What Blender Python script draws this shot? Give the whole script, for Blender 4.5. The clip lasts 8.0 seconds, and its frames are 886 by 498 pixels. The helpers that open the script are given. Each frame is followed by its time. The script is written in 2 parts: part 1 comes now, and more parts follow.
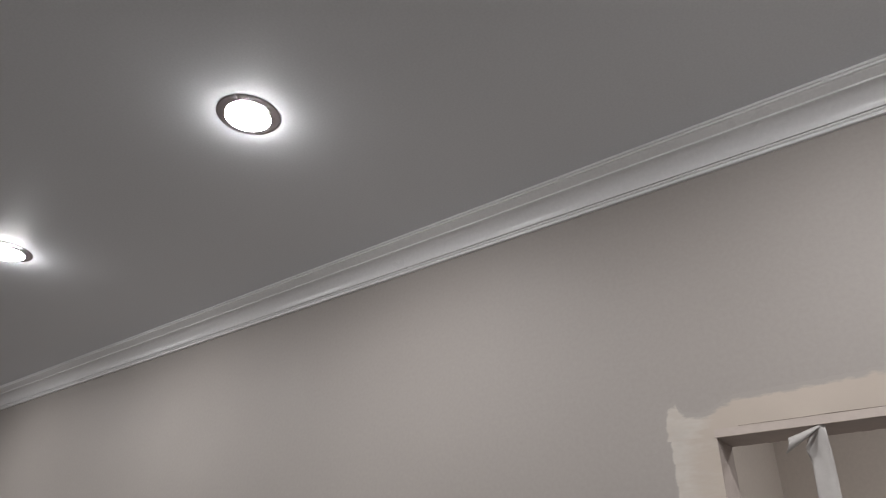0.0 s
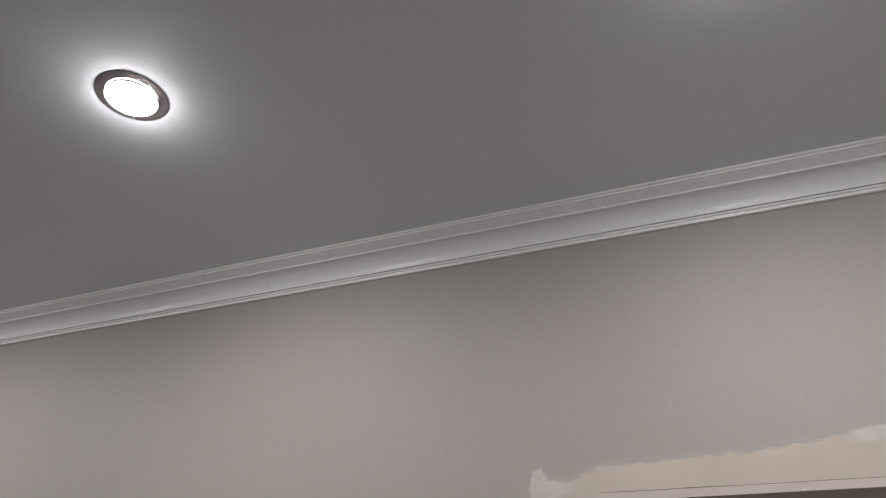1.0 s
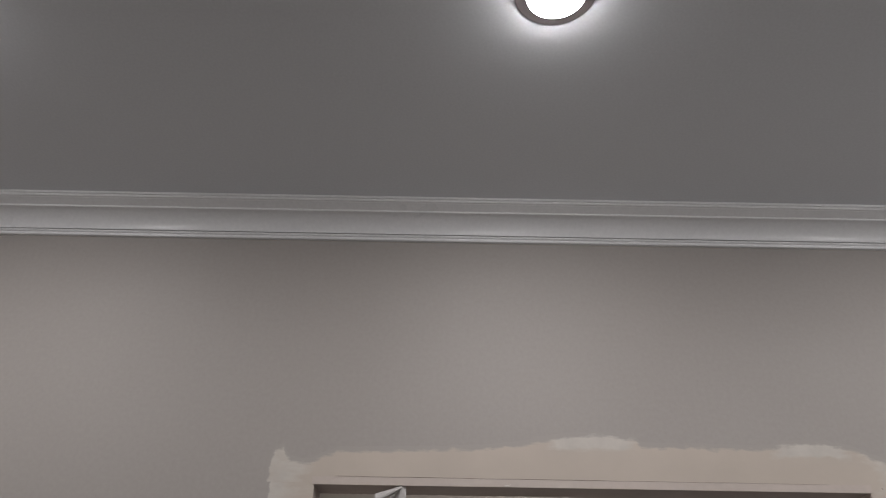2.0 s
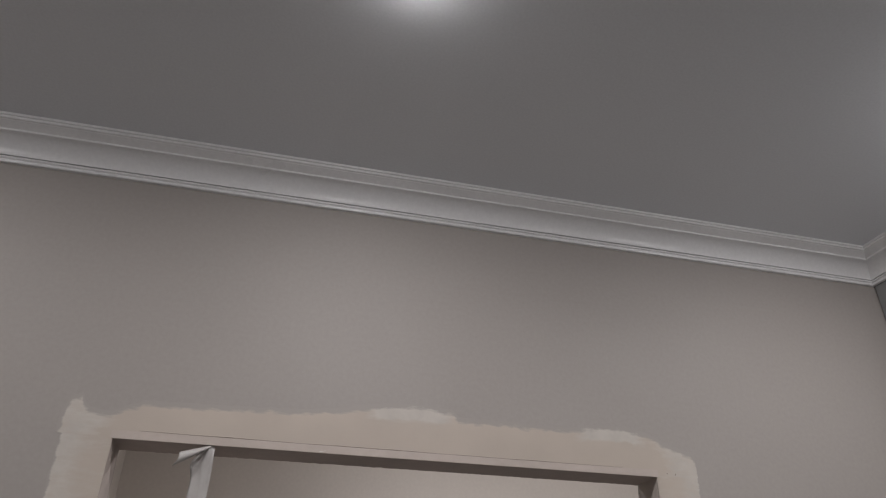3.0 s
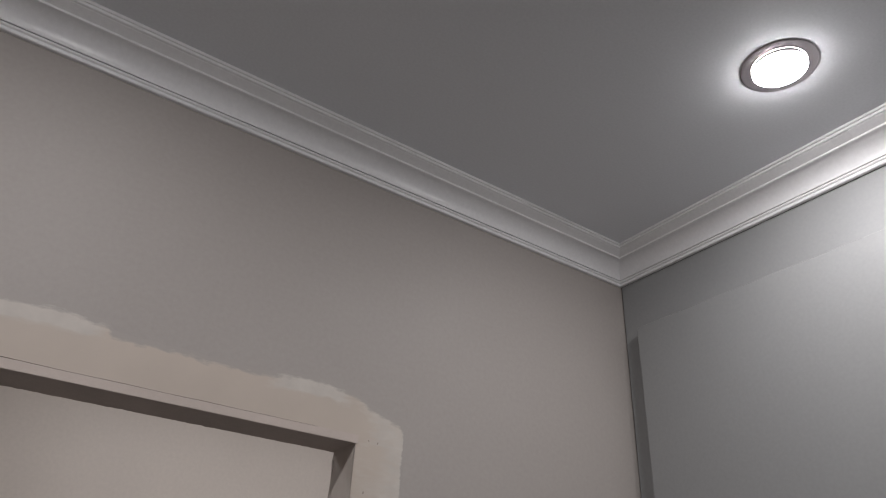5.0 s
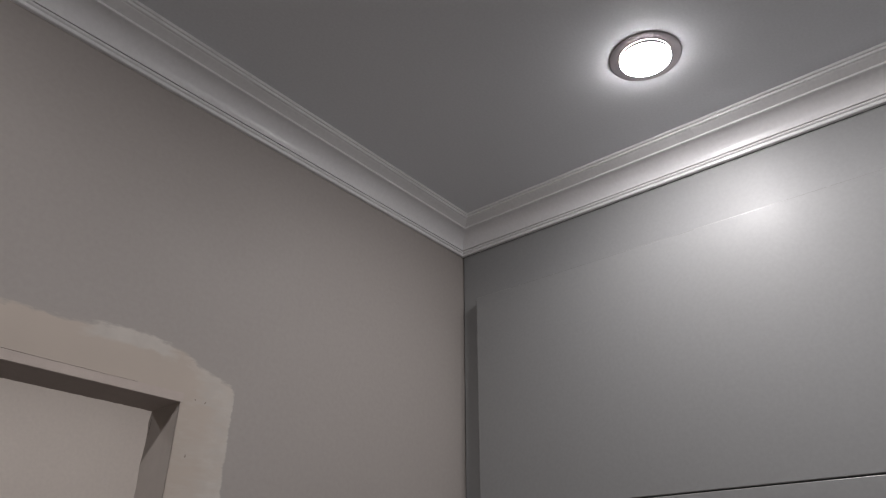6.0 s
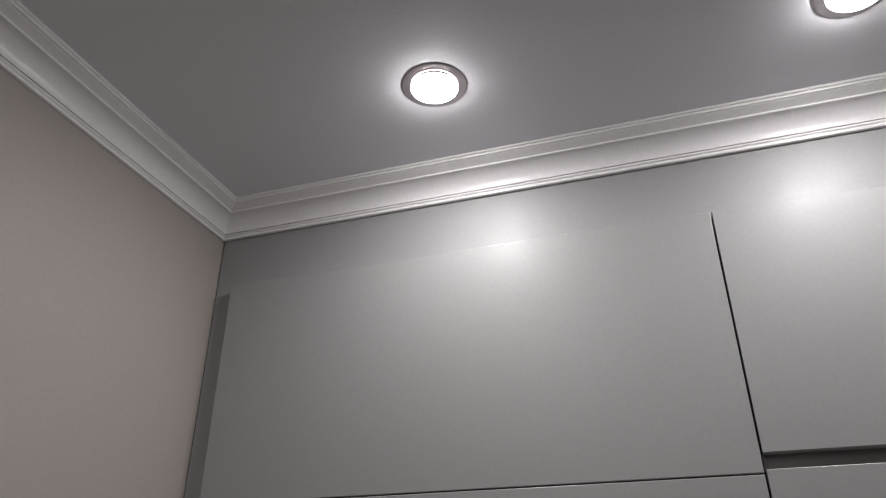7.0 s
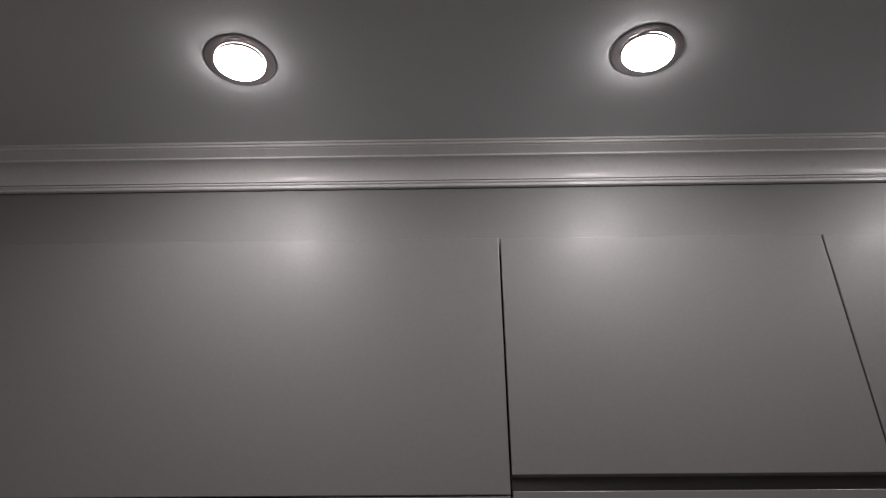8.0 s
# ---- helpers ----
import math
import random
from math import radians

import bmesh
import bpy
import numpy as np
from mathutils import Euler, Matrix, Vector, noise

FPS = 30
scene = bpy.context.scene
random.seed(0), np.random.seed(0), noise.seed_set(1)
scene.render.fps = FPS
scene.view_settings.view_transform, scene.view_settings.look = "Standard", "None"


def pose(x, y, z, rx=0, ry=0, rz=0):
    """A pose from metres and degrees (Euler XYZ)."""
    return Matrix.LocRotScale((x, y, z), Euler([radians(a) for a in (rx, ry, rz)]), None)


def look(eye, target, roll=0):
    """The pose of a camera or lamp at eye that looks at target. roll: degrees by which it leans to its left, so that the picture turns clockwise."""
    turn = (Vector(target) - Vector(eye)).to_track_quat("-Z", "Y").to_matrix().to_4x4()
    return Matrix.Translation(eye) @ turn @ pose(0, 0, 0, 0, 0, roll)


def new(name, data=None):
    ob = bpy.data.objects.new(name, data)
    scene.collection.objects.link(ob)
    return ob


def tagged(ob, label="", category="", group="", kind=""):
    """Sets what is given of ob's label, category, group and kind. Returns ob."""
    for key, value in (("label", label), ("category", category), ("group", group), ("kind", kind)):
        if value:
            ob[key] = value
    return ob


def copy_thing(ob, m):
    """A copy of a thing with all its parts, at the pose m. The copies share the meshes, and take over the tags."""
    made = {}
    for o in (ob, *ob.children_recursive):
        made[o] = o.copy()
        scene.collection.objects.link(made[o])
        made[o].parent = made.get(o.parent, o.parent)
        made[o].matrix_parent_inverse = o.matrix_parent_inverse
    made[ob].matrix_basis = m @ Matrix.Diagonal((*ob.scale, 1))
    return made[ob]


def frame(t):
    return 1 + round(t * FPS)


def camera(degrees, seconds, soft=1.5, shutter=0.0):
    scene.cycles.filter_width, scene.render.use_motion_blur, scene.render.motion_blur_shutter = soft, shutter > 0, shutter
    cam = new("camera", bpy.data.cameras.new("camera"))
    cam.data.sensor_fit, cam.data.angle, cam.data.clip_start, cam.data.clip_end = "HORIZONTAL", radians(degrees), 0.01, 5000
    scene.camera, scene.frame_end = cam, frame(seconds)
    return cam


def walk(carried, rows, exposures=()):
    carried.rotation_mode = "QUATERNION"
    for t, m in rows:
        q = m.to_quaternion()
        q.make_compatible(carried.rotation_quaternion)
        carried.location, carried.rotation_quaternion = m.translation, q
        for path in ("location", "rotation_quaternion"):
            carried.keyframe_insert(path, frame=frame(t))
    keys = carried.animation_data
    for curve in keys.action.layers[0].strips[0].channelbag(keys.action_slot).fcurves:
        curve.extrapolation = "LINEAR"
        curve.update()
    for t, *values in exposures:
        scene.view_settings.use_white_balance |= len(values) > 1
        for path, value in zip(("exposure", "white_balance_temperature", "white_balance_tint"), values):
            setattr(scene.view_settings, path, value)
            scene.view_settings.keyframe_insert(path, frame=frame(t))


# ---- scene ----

cam = camera(64.7, 8.0, 1.15)
EXPOSURE = [(0.0, 0.12, 6460, 7), (0.5, 0.14, 6460, 6.5), (1.0, 0.06, 6460, 7), (1.5, -0.12, 6460, 7.5), (3.0, -0.35, 6470, 9), (3.5, -0.35, 6450, 9), (4.0, -0.22, 6420, 9),
            (4.5, -0.30, 6420, 9), (6.0, -0.66, 6490, 10), (6.5, -0.70, 6500, 10), (7.0, -0.52, 6550, 10.5), (7.5, -0.78, 6610, 11.5), (8.0, -1.56, 6740, 12.7)]
PATH = [
    (0, (-1.151, -1.055, 1.845), (-2.228, 0.332, 2.800), 1.2),
    (0.5, (-1.206, -1.014, 1.850), (-2.167, 0.412, 2.872), 2.4),
    (1, (-1.246, -1.054, 1.857), (-1.898, 0.503, 2.930), 2.2),
    (1.5, (-1.259, -1.088, 1.847), (-1.623, 0.562, 2.917), 1.9),
    (1.7, (-1.268, -1.126, 1.868), (-1.468, 0.577, 2.897), 1.1),
    (2.8, (-1.254, -1.123, 1.85), (-0.915, 0.578, 2.846), 1.4),
    (3, (-1.238, -1.099, 1.835), (-0.828, 0.584, 2.834), 0.8),
    (3.5, (-1.193, -1.045, 1.854), (-0.64, 0.611, 2.829), 2.2),
    (4, (-1.133, -0.962, 1.84), (-0.423, 0.625, 2.829), 2.2),
    (4.5, (-1.071, -0.93, 1.845), (-0.233, 0.602, 2.82), 2.4),
    (4.7, (-1.049, -0.919, 1.839), (-0.176, 0.582, 2.831), 2.9),
    (5.8, (-1.051, -0.839, 1.853), (0.217, 0.383, 2.799), 0.8),
    (6, (-1.056, -0.825, 1.854), (0.303, 0.307, 2.787), 0.3),
    (6.5, (-1.068, -0.83, 1.85), (0.483, 0.022, 2.781), 0.1),
    (7, (-1.079, -0.828, 1.847), (0.606, -0.285, 2.776), -0.3),
    (7.5, (-1.068, -0.845, 1.839), (0.678, -0.57, 2.776), -0.0),
    (8, (-1.021, -0.866, 1.837), (0.719, -0.834, 2.822), -0.2),
]
walk(cam, [(t, look(eye, target, roll)) for t, eye, target, roll in PATH], EXPOSURE)


# ---------- light ----------
world = bpy.data.worlds.new("night")
scene.world = world
world.use_nodes = True
world.node_tree.nodes["Background"].inputs["Color"].default_value = (0.01, 0.011, 0.014, 1)
world.node_tree.nodes["Background"].inputs["Strength"].default_value = 0.2
LAMP_POWER = 307.0

# ---------- plan ----------
CEIL = 2.60
WEST, SOUTH = -4.7, -2.62
HEAD, JAMB_L, JAMB_R, DEEP = 2.100, -1.461, -0.588, 0.066
REACH = 0.0610


# ---------- materials ----------
def node_mat(name):
    m = bpy.data.materials.new(name)
    m.use_nodes = True
    nt = m.node_tree
    return m, nt, nt.nodes["Principled BSDF"]


def link(nt, a, b):
    nt.links.new(a, b)


def noise_node(nt, scale, detail=4.0, rough=0.55, stretch=None):
    tc = nt.nodes.new("ShaderNodeNewGeometry")
    n = nt.nodes.new("ShaderNodeTexNoise")
    n.inputs["Scale"].default_value = scale
    n.inputs["Detail"].default_value = detail
    n.inputs["Roughness"].default_value = rough
    if stretch:
        mp = nt.nodes.new("ShaderNodeMapping")
        mp.inputs["Scale"].default_value = stretch
        link(nt, tc.outputs["Position"], mp.inputs["Vector"])
        link(nt, mp.outputs["Vector"], n.inputs["Vector"])
    else:
        link(nt, tc.outputs["Position"], n.inputs["Vector"])
    return n.outputs["Fac"]


def ramp(nt, fac, c0, c1, p0=0.3, p1=0.7):
    r = nt.nodes.new("ShaderNodeValToRGB")
    r.color_ramp.elements[0].position, r.color_ramp.elements[1].position = p0, p1
    r.color_ramp.elements[0].color, r.color_ramp.elements[1].color = (*c0, 1), (*c1, 1)
    link(nt, fac, r.inputs["Fac"])
    return r.outputs["Color"]


def mix(nt, fac, a, b, mode="MIX"):
    x = nt.nodes.new("ShaderNodeMix")
    x.data_type, x.blend_type = "RGBA", mode
    if isinstance(fac, float):
        x.inputs[0].default_value = fac
    else:
        link(nt, fac, x.inputs[0])
    for k, v in ((6, a), (7, b)):
        if isinstance(v, tuple):
            x.inputs[k].default_value = (*v, 1)
        else:
            link(nt, v, x.inputs[k])
    return x.outputs[2]


def calc(nt, op, a, b, clamp=False):
    n = nt.nodes.new("ShaderNodeMath")
    n.operation, n.use_clamp = op, clamp
    for k, v in ((0, a), (1, b)):
        if isinstance(v, (int, float)):
            n.inputs[k].default_value = v
        else:
            link(nt, v, n.inputs[k])
    return n.outputs[0]


def bump(nt, bsdf, height, strength, distance):
    b = nt.nodes.new("ShaderNodeBump")
    b.inputs["Strength"].default_value, b.inputs["Distance"].default_value = strength, distance
    link(nt, height, b.inputs["Height"])
    link(nt, b.outputs["Normal"], bsdf.inputs["Normal"])


def tone(c, k):
    return tuple(v * k for v in c)


def plain(name, colour, rough, spread=0.06, big=1.3, fine=60.0, relief=0.25, depth=0.0006, metal=0.0, spec=0.5):
    """A painted or coated surface: broad mottling, fine grain and relief."""
    m, nt, b = node_mat(name)
    wide = ramp(nt, noise_node(nt, big, 3), tone(colour, 1 - spread), tone(colour, 1 + spread))
    grain = ramp(nt, noise_node(nt, fine, 5), (0.94, 0.94, 0.94), (1.0, 1.0, 1.0))
    link(nt, mix(nt, 1.0, wide, grain, "MULTIPLY"), b.inputs["Base Color"])
    gl = ramp(nt, noise_node(nt, big * 5, 4), (rough - 0.04,) * 3, (rough + 0.05,) * 3)
    link(nt, gl, b.inputs["Roughness"])
    b.inputs["Metallic"].default_value = metal
    b.inputs["Specular IOR Level"].default_value = spec
    if relief:
        bump(nt, b, noise_node(nt, fine * 3, 4), relief, depth)
    return m


WALL = (0.381, 0.3485, 0.3235)
PLASTER = (0.514, 0.4475, 0.387)
PUTTY = (0.550, 0.510, 0.465)
M_wall = plain("painted_wall", WALL, 0.62, 0.025, 1.6, 140, 0.10, 0.0003)
M_ceiling = plain("stretch_ceiling_film", (0.785, 0.798, 0.827), 0.46, 0.012, 0.9, 240, 0.05, 0.0002, spec=0.35)
M_cornice = plain("cornice_white_paint", (0.87, 0.862, 0.865), 0.31, 0.012, 1.0, 150, 0.03, 0.0002)
M_front = plain("grey_satin_lacquer", (0.298, 0.301, 0.300), 0.485, 0.015, 2.0, 170, 0.05, 0.0002, spec=0.58)
M_panel = plain("grey_satin_panel", (0.298, 0.301, 0.301), 0.485, 0.015, 2.0, 170, 0.05, 0.0002, spec=0.58)
M_carcass = plain("carcass_board", (0.06, 0.06, 0.058), 0.7, 0.05, 4.0, 90, 0.1, 0.0003)
M_channel = plain("anodised_channel", (0.22, 0.22, 0.215), 0.4, 0.03, 5.0, 120, 0.1, 0.0002, metal=0.6)
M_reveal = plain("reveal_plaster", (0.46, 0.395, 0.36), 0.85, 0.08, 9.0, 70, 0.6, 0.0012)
M_edge = plain("glossy_edge_band", (0.31, 0.308, 0.303), 0.26, 0.015, 2.0, 170, 0, spec=0.55)
# reveal plaster made paler: the lamplight on the right jamb is in its colour
M_jamb_lit = plain("lit_jamb_plaster", (0.545, 0.49, 0.445), 0.8, 0.06, 12.0, 60, 0.25, 0.0007)
M_bead = plain("corner_bead_putty", (0.535, 0.462, 0.418), 0.75, 0.05, 8.0, 80, 0.3, 0.0006)
M_hall = plain("hall_wall_paint", (0.665, 0.605, 0.55), 0.7, 0.04, 1.8, 100, 0.3, 0.0005)
M_crack = plain("crack_shadow_dust", (0.13, 0.10, 0.085), 0.95, 0.1, 20, 120, 0)
M_dimple = plain("dimple_dust", (0.36, 0.31, 0.27), 0.95, 0.1, 20, 120, 0)
M_floor = plain("bare_screed", (0.50, 0.50, 0.49), 0.8, 0.12, 2.0, 40, 0.5, 0.001)
M_ring = plain("satin_nickel", (0.46, 0.424, 0.438), 0.28, 0.02, 0.4, 4, 0, metal=0.92)
M_socket = plain("lamp_socket_plastic", (0.5, 0.49, 0.48), 0.5, 0.03, 20, 200, 0)
M_film = plain("white_masking_film", (0.50, 0.475, 0.458), 0.42, 0.04, 25, 120, 0.25, 0.0006)
M_fleck = plain("putty_fleck", (0.62, 0.59, 0.55), 0.8, 0.04, 25, 120, 0.4, 0.0006)


def make_glow():
    m, nt, b = node_mat("lamp_diffuser")
    b.inputs["Base Color"].default_value = (0.85, 0.85, 0.85, 1)
    b.inputs["Emission Color"].default_value = (1.0, 0.965, 0.975, 1)
    b.inputs["Emission Strength"].default_value = LAMP_POWER
    return m


def make_skim():
    """Bare skim coat: warm plaster with paler putty, its rim worn out into the wall paint."""
    m, nt, b = node_mat("skim_coat")
    feather = nt.nodes.new("ShaderNodeAttribute")
    feather.attribute_name = "feather"
    putty = nt.nodes.new("ShaderNodeAttribute")
    putty.attribute_name = "putty"
    streak = noise_node(nt, 26, 5, 0.6, (0.55, 1.0, 1.5))
    streak = calc(nt, "ADD", calc(nt, "MULTIPLY", streak, 0.45), calc(nt, "MULTIPLY", noise_node(nt, 130, 5, 0.65, (0.3, 1.0, 1.1)), 0.55))
    base = ramp(nt, noise_node(nt, 7, 4), tone(PLASTER, 0.93), tone(PLASTER, 1.05))
    pale = ramp(nt, noise_node(nt, 30, 5), tone(PUTTY, 0.92), tone(PUTTY, 1.06))
    pf = calc(nt, "MULTIPLY", calc(nt, "SUBTRACT", calc(nt, "ADD", putty.outputs["Fac"], streak), 0.75), 3.0, True)
    body = mix(nt, pf, base, pale)
    ff = calc(nt, "MULTIPLY", calc(nt, "SUBTRACT", calc(nt, "ADD", calc(nt, "MULTIPLY", feather.outputs["Fac"], 0.8), streak), 0.66), 5.5, True)
    link(nt, mix(nt, ff, WALL, body), b.inputs["Base Color"])
    b.inputs["Roughness"].default_value = 0.8
    bump(nt, b, noise_node(nt, 220, 4), 0.10, 0.0005)
    return m


M_glow = make_glow()
M_skim = make_skim()


# ---------- mesh helpers ----------
def mesh_object(name, bm, material, smooth=False):
    me = bpy.data.meshes.new(name)
    bm.to_mesh(me)
    bm.free()
    me.materials.append(material)
    if smooth:
        for p in me.polygons:
            p.use_smooth = True
    return new(name, me)


def part(name, bm, material, parent, label="", smooth=False):
    ob = mesh_object(name, bm, material, smooth)
    ob.parent = parent
    return tagged(ob, label)


def structure(name, bm, material, label, category, smooth=False):
    return tagged(mesh_object(name, bm, material, smooth), label, category, kind="structure")


def box(bm, x0, x1, y0, y1, z0, z1):
    v = [bm.verts.new((x, y, z)) for x in (x0, x1) for y in (y0, y1) for z in (z0, z1)]
    for f in ((0, 1, 3, 2), (4, 6, 7, 5), (0, 4, 5, 1), (2, 3, 7, 6), (0, 2, 6, 4), (1, 5, 7, 3)):
        bm.faces.new([v[i] for i in f])
    return v


def boxes(*rows):
    bm = bmesh.new()
    for r in rows:
        box(bm, *r)
    bmesh.ops.recalc_face_normals(bm, faces=bm.faces)
    return bm


def lathe(profile, steps=96, closed=False):
    """Turns a profile of (radius, height) about the z axis."""
    bm = bmesh.new()
    rings = []
    for r, z in profile:
        if r < 1e-6:
            rings.append([bm.verts.new((0, 0, z))])
        else:
            rings.append([bm.verts.new((r * math.cos(a), r * math.sin(a), z)) for a in (2 * math.pi * k / steps for k in range(steps))])
    for a, b in zip(rings, rings[1:] + (rings[:1] if closed else [])):
        for k in range(steps):
            n = (k + 1) % steps
            if len(a) == 1:
                bm.faces.new((a[0], b[n], b[k]))
            elif len(b) == 1:
                bm.faces.new((a[k], a[n], b[0]))
            else:
                bm.faces.new((a[k], a[n], b[n], b[k]))
    bmesh.ops.recalc_face_normals(bm, faces=bm.faces)
    return bm


# ---------- room shell ----------
structure("floor", boxes((WEST - 0.1, 0.72, SOUTH - 0.1, 1.35, -0.12, 0.0)), M_floor, "bare grey screed floor of the unfinished room", "floor")
structure("ceiling", boxes((WEST - 0.1, 0.72, SOUTH - 0.1, 1.35, CEIL, CEIL + 0.12)), M_ceiling,
          "matt white stretch ceiling with round downlights", "ceiling")
structure("wall_north", boxes((WEST, JAMB_L, 0.0, DEEP, 0.0, CEIL), (JAMB_L, JAMB_R, 0.0, DEEP, HEAD, CEIL), (JAMB_R, 0.62, 0.0, DEEP, 0.0, CEIL)),
          M_wall, "beige grey painted wall with a bare door opening", "wall")
structure("wall_east", boxes((0.62, 0.72, SOUTH - 0.1, 1.35, 0.0, CEIL)), M_wall, "painted wall behind the built-in wardrobe", "wall")
structure("wall_south", boxes((WEST, 0.62, SOUTH - 0.1, SOUTH, 0.0, CEIL)), M_wall, "plain beige grey painted wall", "wall")
structure("wall_west", boxes((WEST - 0.1, WEST, SOUTH - 0.1, 1.35, 0.0, CEIL)), M_wall, "plain beige grey painted wall", "wall")
structure("wall_hall", boxes((WEST, 0.62, 1.25, 1.35, 0.0, CEIL)), M_hall, "pale painted hall wall beyond the door opening", "wall")
structure("wall_hall_end", boxes((-1.76, -1.66, DEEP, 1.25, 0.0, CEIL)), M_hall, "pale painted end wall of the hall", "wall")


# ---------- cornice ----------
def cornice_profile():
    """(reach from the wall, drop from the ceiling), from the ceiling's edge to the wall's."""
    p = [(REACH, 0.0), (REACH, 0.0036), (REACH - 0.0003, 0.0043), (REACH - 0.0012, 0.0047), (0.0583, 0.0047), (0.0580, 0.0053), (0.0583, 0.0058), (0.0584, 0.0080), (0.0581, 0.0088),
         (0.0572, 0.0094), (0.0542, 0.0096), (0.0538, 0.0103), (0.0512, 0.0114), (0.0480, 0.0127), (0.0450, 0.0140), (0.0420, 0.0154), (0.0393, 0.0168), (0.0392, 0.0174), (0.0391, 0.0194),
         (0.0386, 0.0202), (0.0374, 0.0206), (0.0352, 0.0205)]
    x0, z0 = p[-1]
    x1, z1 = 0.0080, 0.0490
    for k in range(1, 17):
        a = k / 16 * math.pi / 2
        ex, ez = x0 + (x1 - x0) * math.sin(a), z0 + (z1 - z0) * (1 - math.cos(a))
        lx, lz = x0 + (x1 - x0) * k / 16, z0 + (z1 - z0) * k / 16
        p.append((0.95 * ex + 0.05 * lx, 0.95 * ez + 0.05 * lz))
    p += [(0.0018, 0.0490), (0.0018, 0.0508), (0.0076, 0.0510), (0.0084, 0.0517), (0.0085, 0.0535), (0.0080, 0.0546), (0.0066, 0.0553), (0.0056, 0.0558), (0.0054, 0.0568),
          (0.0061, 0.0576), (0.0062, 0.0592), (0.0058, 0.0606), (0.0048, 0.0614), (0.0, 0.0616)]
    return p


def cornice(name, along, far, label):
    """A moulding from the mitred corner at the origin, along -x or -y."""
    bm = bmesh.new()
    prof = cornice_profile()
    steps = 40
    wave = random.Random(7 if along == "x" else 8)
    sag = [wave.uniform(-0.00015, 0.00015) for _ in range(steps + 1)]
    rows = []
    for k in range(steps + 1):
        row = []
        for d, z in prof:
            s = -d + (far + d) * k / steps
            off = 0.0 if k == 0 else sag[k]
            row.append(bm.verts.new((s, -d, CEIL - z + off * (z > 0.03)) if along == "x" else (-d, s, CEIL - z + off * (z > 0.03))))
        rows.append(row)
    for a, b in zip(rows, rows[1:]):
        for k in range(len(prof) - 1):
            bm.faces.new((a[k], a[k + 1], b[k + 1], b[k]))
    bmesh.ops.recalc_face_normals(bm, faces=bm.faces)
    ob = structure(name, bm, M_cornice, label, "cornice", smooth=True)
    ob.data.set_sharp_from_angle(angle=radians(24))
    return ob


cornice("cornice_north", "x", WEST, "white stepped cove cornice above the painted wall")
cornice("cornice_east", "y", SOUTH, "white stepped cove cornice above the wardrobe")


# ---------- door opening ----------
def lerp_at(x, rows):
    for (a, u), (b, v) in zip(rows, rows[1:]):
        if x <= b:
            return u + (v - u) * (x - a) / (b - a)
    return rows[-1][1]


TOP = [(-1.534, 2.124), (-1.530, 2.133), (-1.526, 2.145), (-1.512, 2.147), (-1.508, 2.138), (-1.501, 2.129), (-1.484, 2.125), (-1.466, 2.124), (-1.445, 2.136), (-1.420, 2.144),
       (-1.300, 2.146), (-1.200, 2.150), (-1.140, 2.156), (-1.100, 2.165), (-1.060, 2.172), (-1.000, 2.174), (-0.950, 2.170), (-0.940, 2.158), (-0.850, 2.158),
       (-0.745, 2.156), (-0.700, 2.165), (-0.640, 2.166), (-0.600, 2.158), (-0.573, 2.147), (-0.552, 2.138), (-0.527, 2.131)]


def rag(s, seed, size=0.004):
    return size * (noise.noise((s * 60, seed, 0)) + 0.6 * noise.noise((s * 130, seed, 3)))


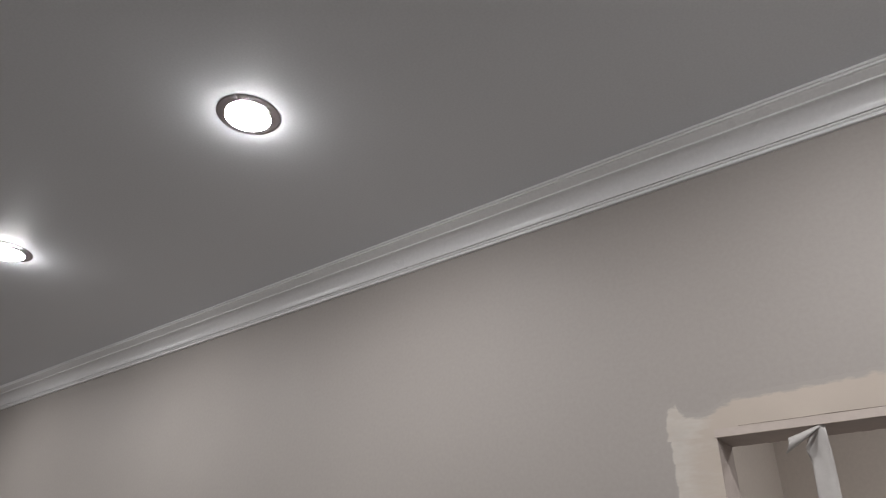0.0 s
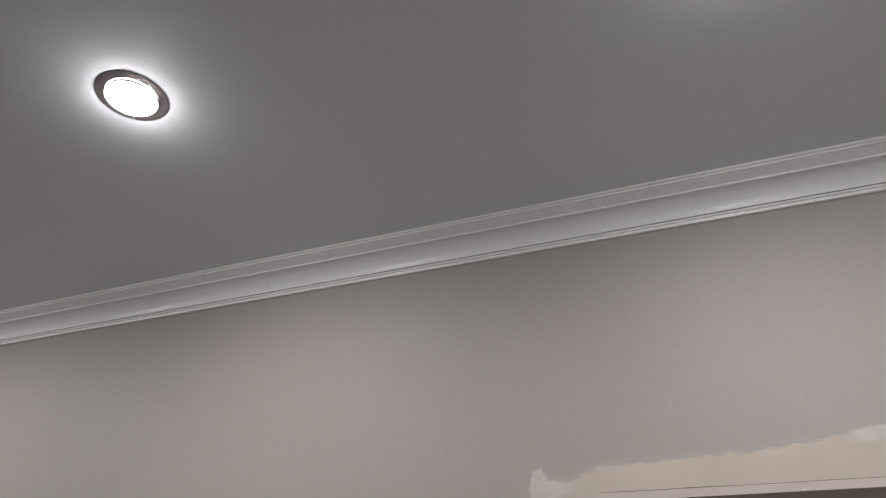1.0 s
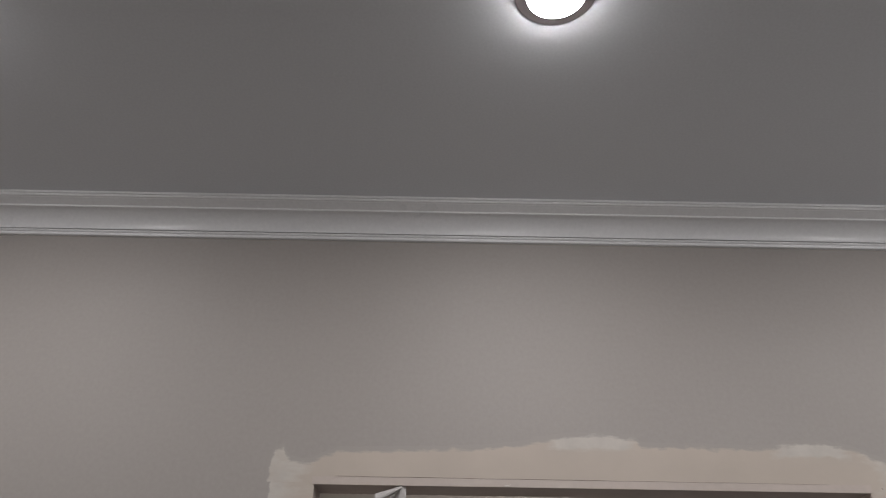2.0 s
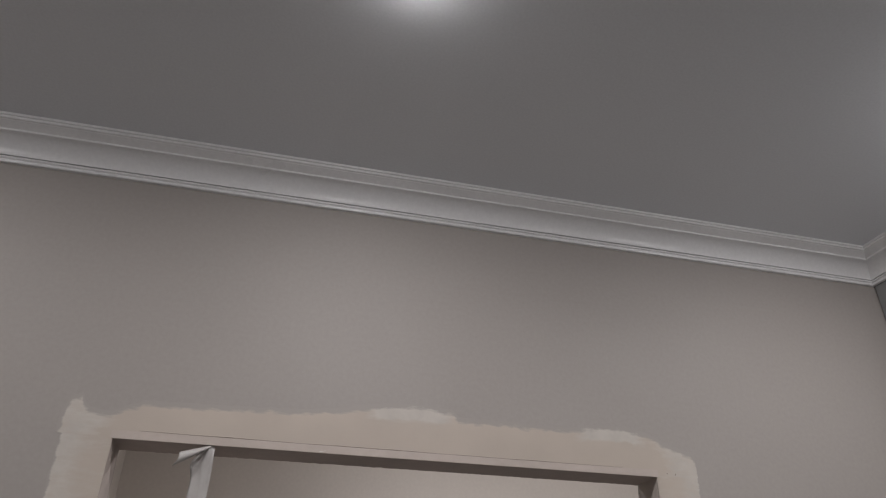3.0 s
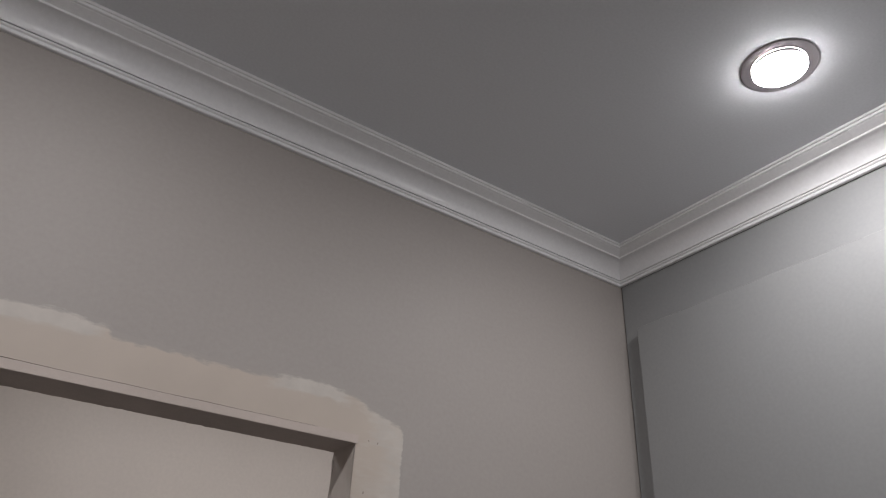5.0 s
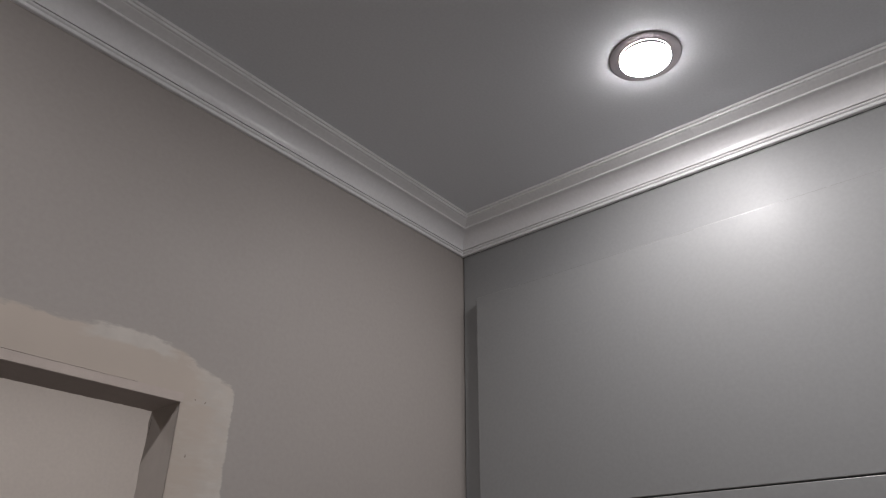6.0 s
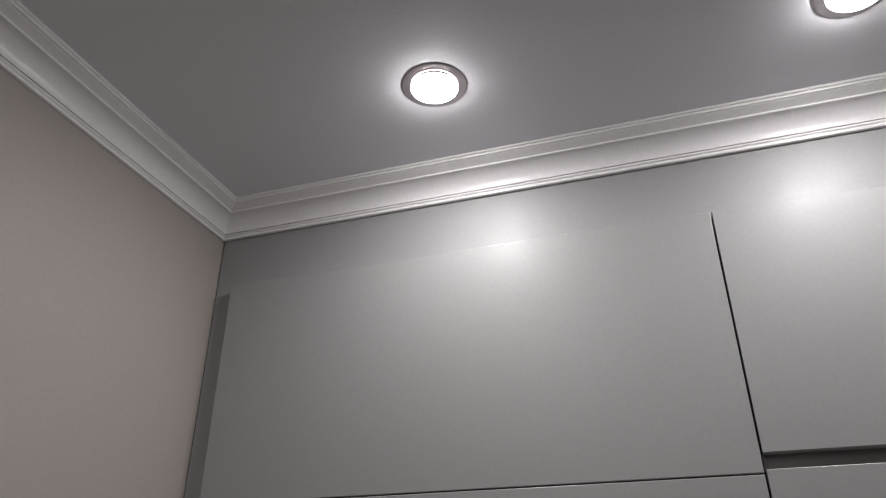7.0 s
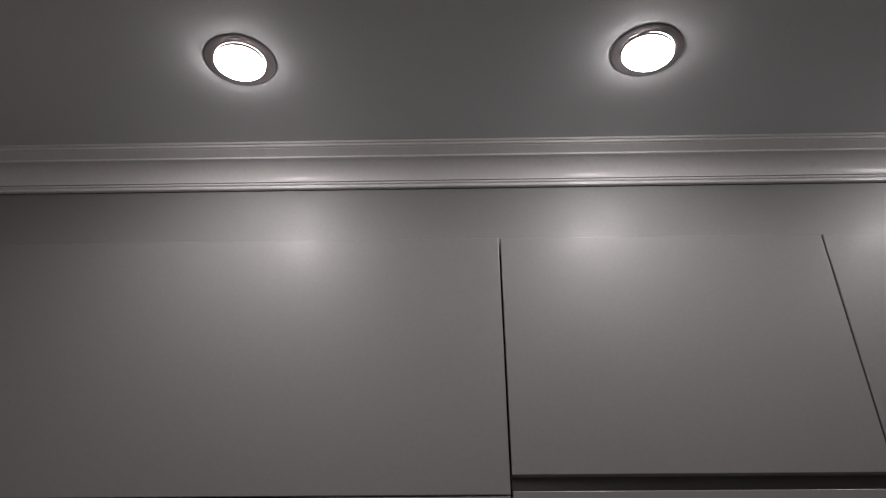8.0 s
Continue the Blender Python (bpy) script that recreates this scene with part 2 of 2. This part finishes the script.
def skim(name):
    bm = bmesh.new()
    feather = bm.verts.layers.float.new("feather")
    putty = bm.verts.layers.float.new("putty")

    def vert(x, z, f, p):
        v = bm.verts.new((x, -0.0014 * (0.15 + 0.85 * f), z))
        v[feather], v[putty] = f, p
        return v

    def sheet(cols):
        for a, b in zip(cols, cols[1:]):
            for k in range(len(a) - 1):
                bm.faces.new((a[k], a[k + 1], b[k + 1], b[k]))

    def hump(x, a, b, soft):
        return max(0.0, min(1.0, (x - a) / soft, (b - x) / soft))

    def paleness(x):
        return max(0.85 * hump(x, -1.11, -0.928, 0.05), 0.8 * hump(x, -0.75, -0.585, 0.05), 0.5 * hump(x, -1.60, -1.44, 0.04), 0.5 * hump(x, -0.62, -0.45, 0.05))

    # over the head, from one outer edge to the other
    cols, x = [], -1.536
    while x <= -0.508:
        top = lerp_at(x, TOP) + rag(x, 2.0, 0.0026)
        side = max(0.0, min(1.0, (x + 1.536) / 0.016, (-0.508 - x) / 0.014))
        pale = paleness(x)
        floor_pale = 0.5 * max(0.0, min(1.0, (-1.455 - x) / 0.04)) + 0.5 * max(0.0, min(1.0, (x + 0.60) / 0.05))
        cols.append([vert(x, HEAD, side, floor_pale), vert(x, max(HEAD + 0.002, top - 0.030), side, floor_pale), vert(x, top - 0.016, side, max(0.35 * pale, floor_pale)),
                     vert(x, top - 0.009 + 0.003 * noise.noise((x * 30, 1, 1)), 0.85 * side, pale), vert(x, top + 0.002, 0.42 * side, pale), vert(x, top + 0.013, 0, pale)])
        x += 0.004
    sheet(cols)
    # beside the opening
    for inner, outer, seed in ((JAMB_L + 0.003, -1.525, 5.0), (JAMB_R - 0.003, -0.514, 9.0)):
        way = 1 if outer > inner else -1
        cols, z = [], 0.0
        while z <= HEAD + 1e-6:
            edge = outer + rag(z, seed, 0.0022) + (0.005 * math.sin(z * 7) if z < 1.8 else 0.0)
            cols.append([vert(inner, z, 1, 0.25), vert(inner + (edge - inner) * 0.45, z, 1, 0.3), vert(edge - way * 0.018, z, 1, 0.48), vert(edge - way * 0.005, z, 0.8, 0.5),
                         vert(edge + way * 0.004, z, 0, 0.6)])
            z += 0.006
        sheet(cols)
    bmesh.ops.recalc_face_normals(bm, faces=bm.faces)
    return structure(name, bm, M_skim, "bare beige skim coat with ragged brushed edges round the door opening", "plaster patch", smooth=True)


patch = skim("skim_patch")


def lining():
    """Boards of the reveal, with a torn rear edge."""
    bm = bmesh.new()

    def board(place, a, b, seed, slot=0):
        rows, n = [], 150
        for k in range(n + 1):
            s = a + (b - a) * k / n
            back = DEEP + 0.003 + rag(s * 3.0, seed, 0.0042)
            rows.append([bm.verts.new(place(s, y, d)) for y, d in ((0.0006, 0.004), (0.0006, 0.0), (back, 0.0), (back + 0.001, 0.004))])
        for r, q in zip(rows, rows[1:]):
            for k in range(3):
                bm.faces.new((r[k], r[k + 1], q[k + 1], q[k])).material_index = slot

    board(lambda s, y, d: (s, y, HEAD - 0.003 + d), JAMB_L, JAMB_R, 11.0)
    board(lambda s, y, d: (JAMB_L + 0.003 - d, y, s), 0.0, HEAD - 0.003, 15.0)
    # only the right jamb takes the paler slot, standing in for light on it
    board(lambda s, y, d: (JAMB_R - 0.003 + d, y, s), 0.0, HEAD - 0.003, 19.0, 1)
    bmesh.ops.recalc_face_normals(bm, faces=bm.faces)
    ob = structure("door_reveal", bm, M_reveal, "rough plastered reveal of the doorless opening", "door opening")
    ob.data.materials.append(M_jamb_lit)
    return ob


reveal = lining()
bead = structure("corner_bead", boxes((JAMB_L, JAMB_R, -0.0022, 0.0, HEAD - 0.0028, HEAD + 0.0090)), M_bead, "pinkish filled corner bead along the door head", "trim")


def crack_line():
    bm = bmesh.new()
    rows = []
    for k in range(161):
        s = k / 160
        x = -1.425 + 0.772 * s
        z = HEAD + 0.0098 + 0.0009 * noise.noise((x * 14, 2.2, 0)) - 0.0008 * s
        w = 0.00028 * (0.5 + abs(noise.noise((x * 35, 7, 0))) * 1.6) * min(1, 8 * s + 0.15, 6 * (1 - s) + 0.1)
        rows.append([bm.verts.new((x, -0.0019, z - w)), bm.verts.new((x, -0.0026, z)), bm.verts.new((x, -0.0019, z + w))])
    for a, b in zip(rows, rows[1:]):
        for k in range(2):
            bm.faces.new((a[k], a[k + 1], b[k + 1], b[k]))
    bmesh.ops.recalc_face_normals(bm, faces=bm.faces)
    return bm


part("crack", crack_line(), M_crack, bead, "hairline crack along the bead")

def nick(size, long, seed):
    """A small ragged nick in the plaster, its middle pressed in."""
    bm = bmesh.new()
    mid = bm.verts.new((0, 0.0003, 0))
    rim = []
    for k in range(14):
        a = 2 * math.pi * k / 14
        r = size * (1 + 0.55 * noise.noise((math.cos(a) * 1.6, math.sin(a) * 1.6, seed)))
        rim.append(bm.verts.new((r * math.cos(a), 0, long * r * math.sin(a))))
    for k in range(14):
        bm.faces.new((mid, rim[k], rim[(k + 1) % 14]))
    bmesh.ops.recalc_face_normals(bm, faces=bm.faces)
    return bm


# nail marks in the patch beside the opening
for hx, hz, hr, long, lean in ((-0.556, 2.103, 0.0011, 1.9, 25), (-0.571, 2.104, 0.0010, 1.4, -50), (-0.572, 2.032, 0.0012, 1.6, 10), (-0.571, 1.92, 0.0010, 1.4, -20)):
    part("nail_mark", nick(hr, long, hx * 40), M_dimple, patch).matrix_basis = pose(hx, -0.0019, hz, 0, lean, 0)


def torn_slot(y, seed):
    """A ragged open seam down the rear of the jamb, broken along its length."""
    bm = bmesh.new()
    rows = []
    for k in range(121):
        z = 2.085 - 0.60 * k / 120
        w = max(0.00004, 0.0020 * (noise.noise((z * 16, seed, 0)) + 0.05 + 0.6 * noise.noise((z * 80, seed, 5))))
        c = y + 0.0016 * noise.noise((z * 25, seed, 9))
        rows.append((w, [bm.verts.new((JAMB_R - 0.0033, c - w, z)), bm.verts.new((JAMB_R - 0.0036, c, z)), bm.verts.new((JAMB_R - 0.0033, c + w, z))]))
    for (u, a), (v, b) in zip(rows, rows[1:]):
        for k in range(2 if min(u, v) > 0.0001 else 0):
            bm.faces.new((a[k], a[k + 1], b[k + 1], b[k]))
    bmesh.ops.recalc_face_normals(bm, faces=bm.faces)
    return bm


part("torn_seam", torn_slot(0.0630, 8.0), M_crack, reveal, "ragged dark seam in the plaster")


def fleck(x, z, size, seed):
    bm = bmesh.new()
    bmesh.ops.create_icosphere(bm, subdivisions=2, radius=1.0)
    for v in bm.verts:
        k = 1 + 0.35 * noise.noise(v.co * 1.7 + Vector((seed, 0, 0)))
        v.co = Vector((v.co.x * size * 2.6 * k + x, v.co.y * size * 0.5 * k - 0.0015, v.co.z * size * 0.62 * k + z))
    return bm


part("putty_fleck", fleck(-1.158, HEAD - 0.001, 0.0023, 1.0), M_fleck, bead, "dried putty fleck on the bead's edge", smooth=True)
part("putty_fleck", fleck(-1.153, HEAD + 0.001, 0.0016, 4.0), M_fleck, bead, "dried putty fleck on the bead's edge", smooth=True)


def film_strip():
    """A long thin strip of film that hangs from the head, its upper end twisted and folded over into a curl."""
    strip = tagged(new("film_strip"), "white masking film strip hanging from the door head, top curled", "film strip")
    strip.matrix_basis = pose(-1.332, 0.004, HEAD - 0.003)
    bm = bmesh.new()
    rows, n = [], 80
    for k in range(n + 1):
        s = k / n
        z = -0.0002 - 1.25 * s ** 1.9
        lean = 0.045 * z
        left = -0.0078 + 0.0070 * math.exp(z * 70) - 0.0065 * math.exp(-((z + 0.026) / 0.013) ** 2) + lean
        right = 0.0200 - 0.0028 * math.exp(z * 40) + lean
        turn = -0.75 * math.exp(-((z + 0.014) / 0.03) ** 2) + 0.10 * math.sin(z * 8)
        row = []
        for q in range(9):
            u = q / 8
            x = left + (right - left) * u
            crease = 0.0045 * math.exp(-((u - 0.62) / 0.16) ** 2) * math.exp(z * 14) + 0.0016 * math.sin(u * 3.1)
            row.append(bm.verts.new((x, x * math.tan(turn) * 0.55 - crease + 0.006, z)))
        rows.append(row)
    for a, b in zip(rows, rows[1:]):
        for k in range(8):
            bm.faces.new((a[k], a[k + 1], b[k + 1], b[k]))
    bmesh.ops.recalc_face_normals(bm, faces=bm.faces)
    bmesh.ops.solidify(bm, geom=list(bm.faces), thickness=0.0004)
    part("ribbon", bm, M_film, strip, smooth=True)
    # the curl: a sheet rolled about an axis that falls away from the head, wide at its free end
    bm = bmesh.new()
    rows = []
    for k in range(15):
        s = k / 14
        ax, az = 0.010 - 0.042 * s, -0.0004 - 0.0120 * s
        r = 0.0016 + 0.0086 * s ** 0.8
        row = []
        for q in range(19):
            a = math.radians(60 + 250 * q / 18)
            row.append(bm.verts.new((ax + 0.35 * r * math.sin(a) - 0.002 * math.sin(q * 0.5), -0.004 + r * math.cos(a) * 0.9, az - r + r * math.sin(a))))
        rows.append(row)
    for a, b in zip(rows, rows[1:]):
        for k in range(18):
            bm.faces.new((a[k], a[k + 1], b[k + 1], b[k]))
    bmesh.ops.recalc_face_normals(bm, faces=bm.faces)
    bmesh.ops.solidify(bm, geom=list(bm.faces), thickness=0.0004)
    part("curl", bm, M_film, strip, "curled folded end", smooth=True)
    return strip


film_strip()


# ---------- built-in wardrobe ----------
def door_front(y0, y1, z0, z1, thick=0.019):
    """A lacquered front in local metres, its face at x = 0, with softly eased edges."""
    bm = boxes((0.0, thick, y0, y1, z0, z1))
    front = [e for e in bm.edges if all(abs(v.co.x) < 1e-6 for v in e.verts)]
    bmesh.ops.bevel(bm, geom=front, offset=0.0013, segments=8, affect="EDGES", profile=0.5)
    bm.normal_update()
    for f in bm.faces:
        f.material_index = 1 if -0.9995 < f.normal.x < -0.1 else 0
    return bm


TOP_Z = 2.4239
PROUD = 0.019
GAP = 0.0016


def wardrobe_unit(y_far, y_near, low_z, high_z, label, group="wardrobe units"):
    """One unit between two joints: carcass, upper and lower front, and the grip channel where the fronts part."""
    unit = tagged(new("wardrobe_unit"), label, "wardrobe", group)
    unit.matrix_basis = pose(-PROUD, (y_far + y_near) / 2, 0.0)
    h = (y_far - y_near) / 2
    part("carcass", boxes((0.024, 0.60, -h + 0.001, h - 0.001, 0.08, TOP_Z)), M_carcass, unit, "dark carcass behind the fronts")
    for name, z0, z1 in (("upper_door", high_z, TOP_Z), ("lower_door", 0.10, low_z)):
        part(name, door_front(-h + GAP, h - GAP, z0, z1), M_front, unit).data.materials.append(M_edge)
    part("plinth", boxes((0.05, 0.066, -h, h, 0.0, 0.08)), M_carcass, unit, "dark recessed plinth")
    if high_z - low_z > 0.01:
        part("grip_channel", boxes((0.0195, 0.0235, -h + GAP, h - GAP, low_z - 0.03, high_z + 0.02)), M_channel, unit, "dark recessed grip channel")
    return unit


GREY = "satin grey handleless wardrobe unit"
wardrobe_unit(-0.0475, -0.9411, 2.0136, 2.0156, GREY + ", wide, beside the painted wall")
wardrobe_unit(-0.9411, -1.4714, 2.0203, 2.0419, GREY + ", narrow, with dark grip channel")
wardrobe_unit(-1.4714, -2.0017, 2.0203, 2.0419, GREY + ", narrow, with dark grip channel")
wardrobe_unit(-2.0017, -2.60, 2.0203, 2.0419, GREY + ", narrow, with dark grip channel")

# the doors stand proud of the panel above them and of the strip beside the wall
structure("wardrobe_top_panel", boxes((0.0016, 0.0046, SOUTH, -0.0030, TOP_Z - 0.02, CEIL)), M_panel, "satin grey panel between wardrobe fronts and cornice", "panel")
structure("wardrobe_filler", boxes((0.0016, 0.0046, -0.062, -0.0030, 0.0, TOP_Z - 0.02)), M_panel, "satin grey filler strip set back between wardrobe and wall", "filler strip")


# ---------- downlights ----------
def downlight():
    lamp = tagged(new("downlight"), "round recessed downlight with satin nickel ring, switched on", "downlight", "ceiling downlights")
    ring = [(0.0384, 0.0), (0.0384, -0.0016), (0.0387, -0.0020), (0.0392, -0.0021), (0.0440, -0.0019), (0.0475, -0.0017), (0.0510, -0.0013), (0.0527, -0.0008), (0.0530, -0.0004), (0.0530, 0.0)]
    part("trim_ring", lathe(ring), M_ring, lamp, "satin nickel trim ring", smooth=True)
    part("socket", lathe([(0.0386, -0.0006), (0.0, -0.0007)]), M_socket, lamp, "grey lamp socket")
    bulb = [(0.0373, -0.0062), (0.0366, -0.0069), (0.0348, -0.0079), (0.0315, -0.0090), (0.0250, -0.0101), (0.0150, -0.0109), (0.0, -0.0113)]
    disc = part("bulb", lathe(bulb), M_glow, lamp, "glowing white disc bulb", smooth=True)
    part("bulb_rim", lathe([(0.0376, -0.0008), (0.0377, -0.0059), (0.0373, -0.0062)]), M_socket, disc, "white plastic bulb rim", smooth=True)
    return lamp


def seat_bulb(lamp, rx, ry):
    """Leans the bulb in its socket, by degrees."""
    for ob in lamp.children:
        if ob.name.split(".")[0] == "bulb":
            ob.matrix_basis = pose(0, 0, 0, rx, ry, 0)


first = downlight()
first.matrix_basis = pose(-1.984, -0.5238, CEIL)
for lx, ly, rx, ry in ((-2.839, -0.536, 2.0, 0.5), (-1.127, -0.524, 0.8, 0.0), (-0.254, -0.549, 0.5, -0.6), (-0.260, -1.155, 3.4, -1.0), (-0.262, -1.757, 1.0, -0.5), (-3.70, -0.535, 0.8, 0.0),
                       (-0.72, 0.64, 0.0, 0.0), (-0.06, 0.64, 0.0, 0.0)):
    seat_bulb(copy_thing(first, pose(lx, ly, CEIL)), rx, ry)
seat_bulb(first, 1.5, 0.4)
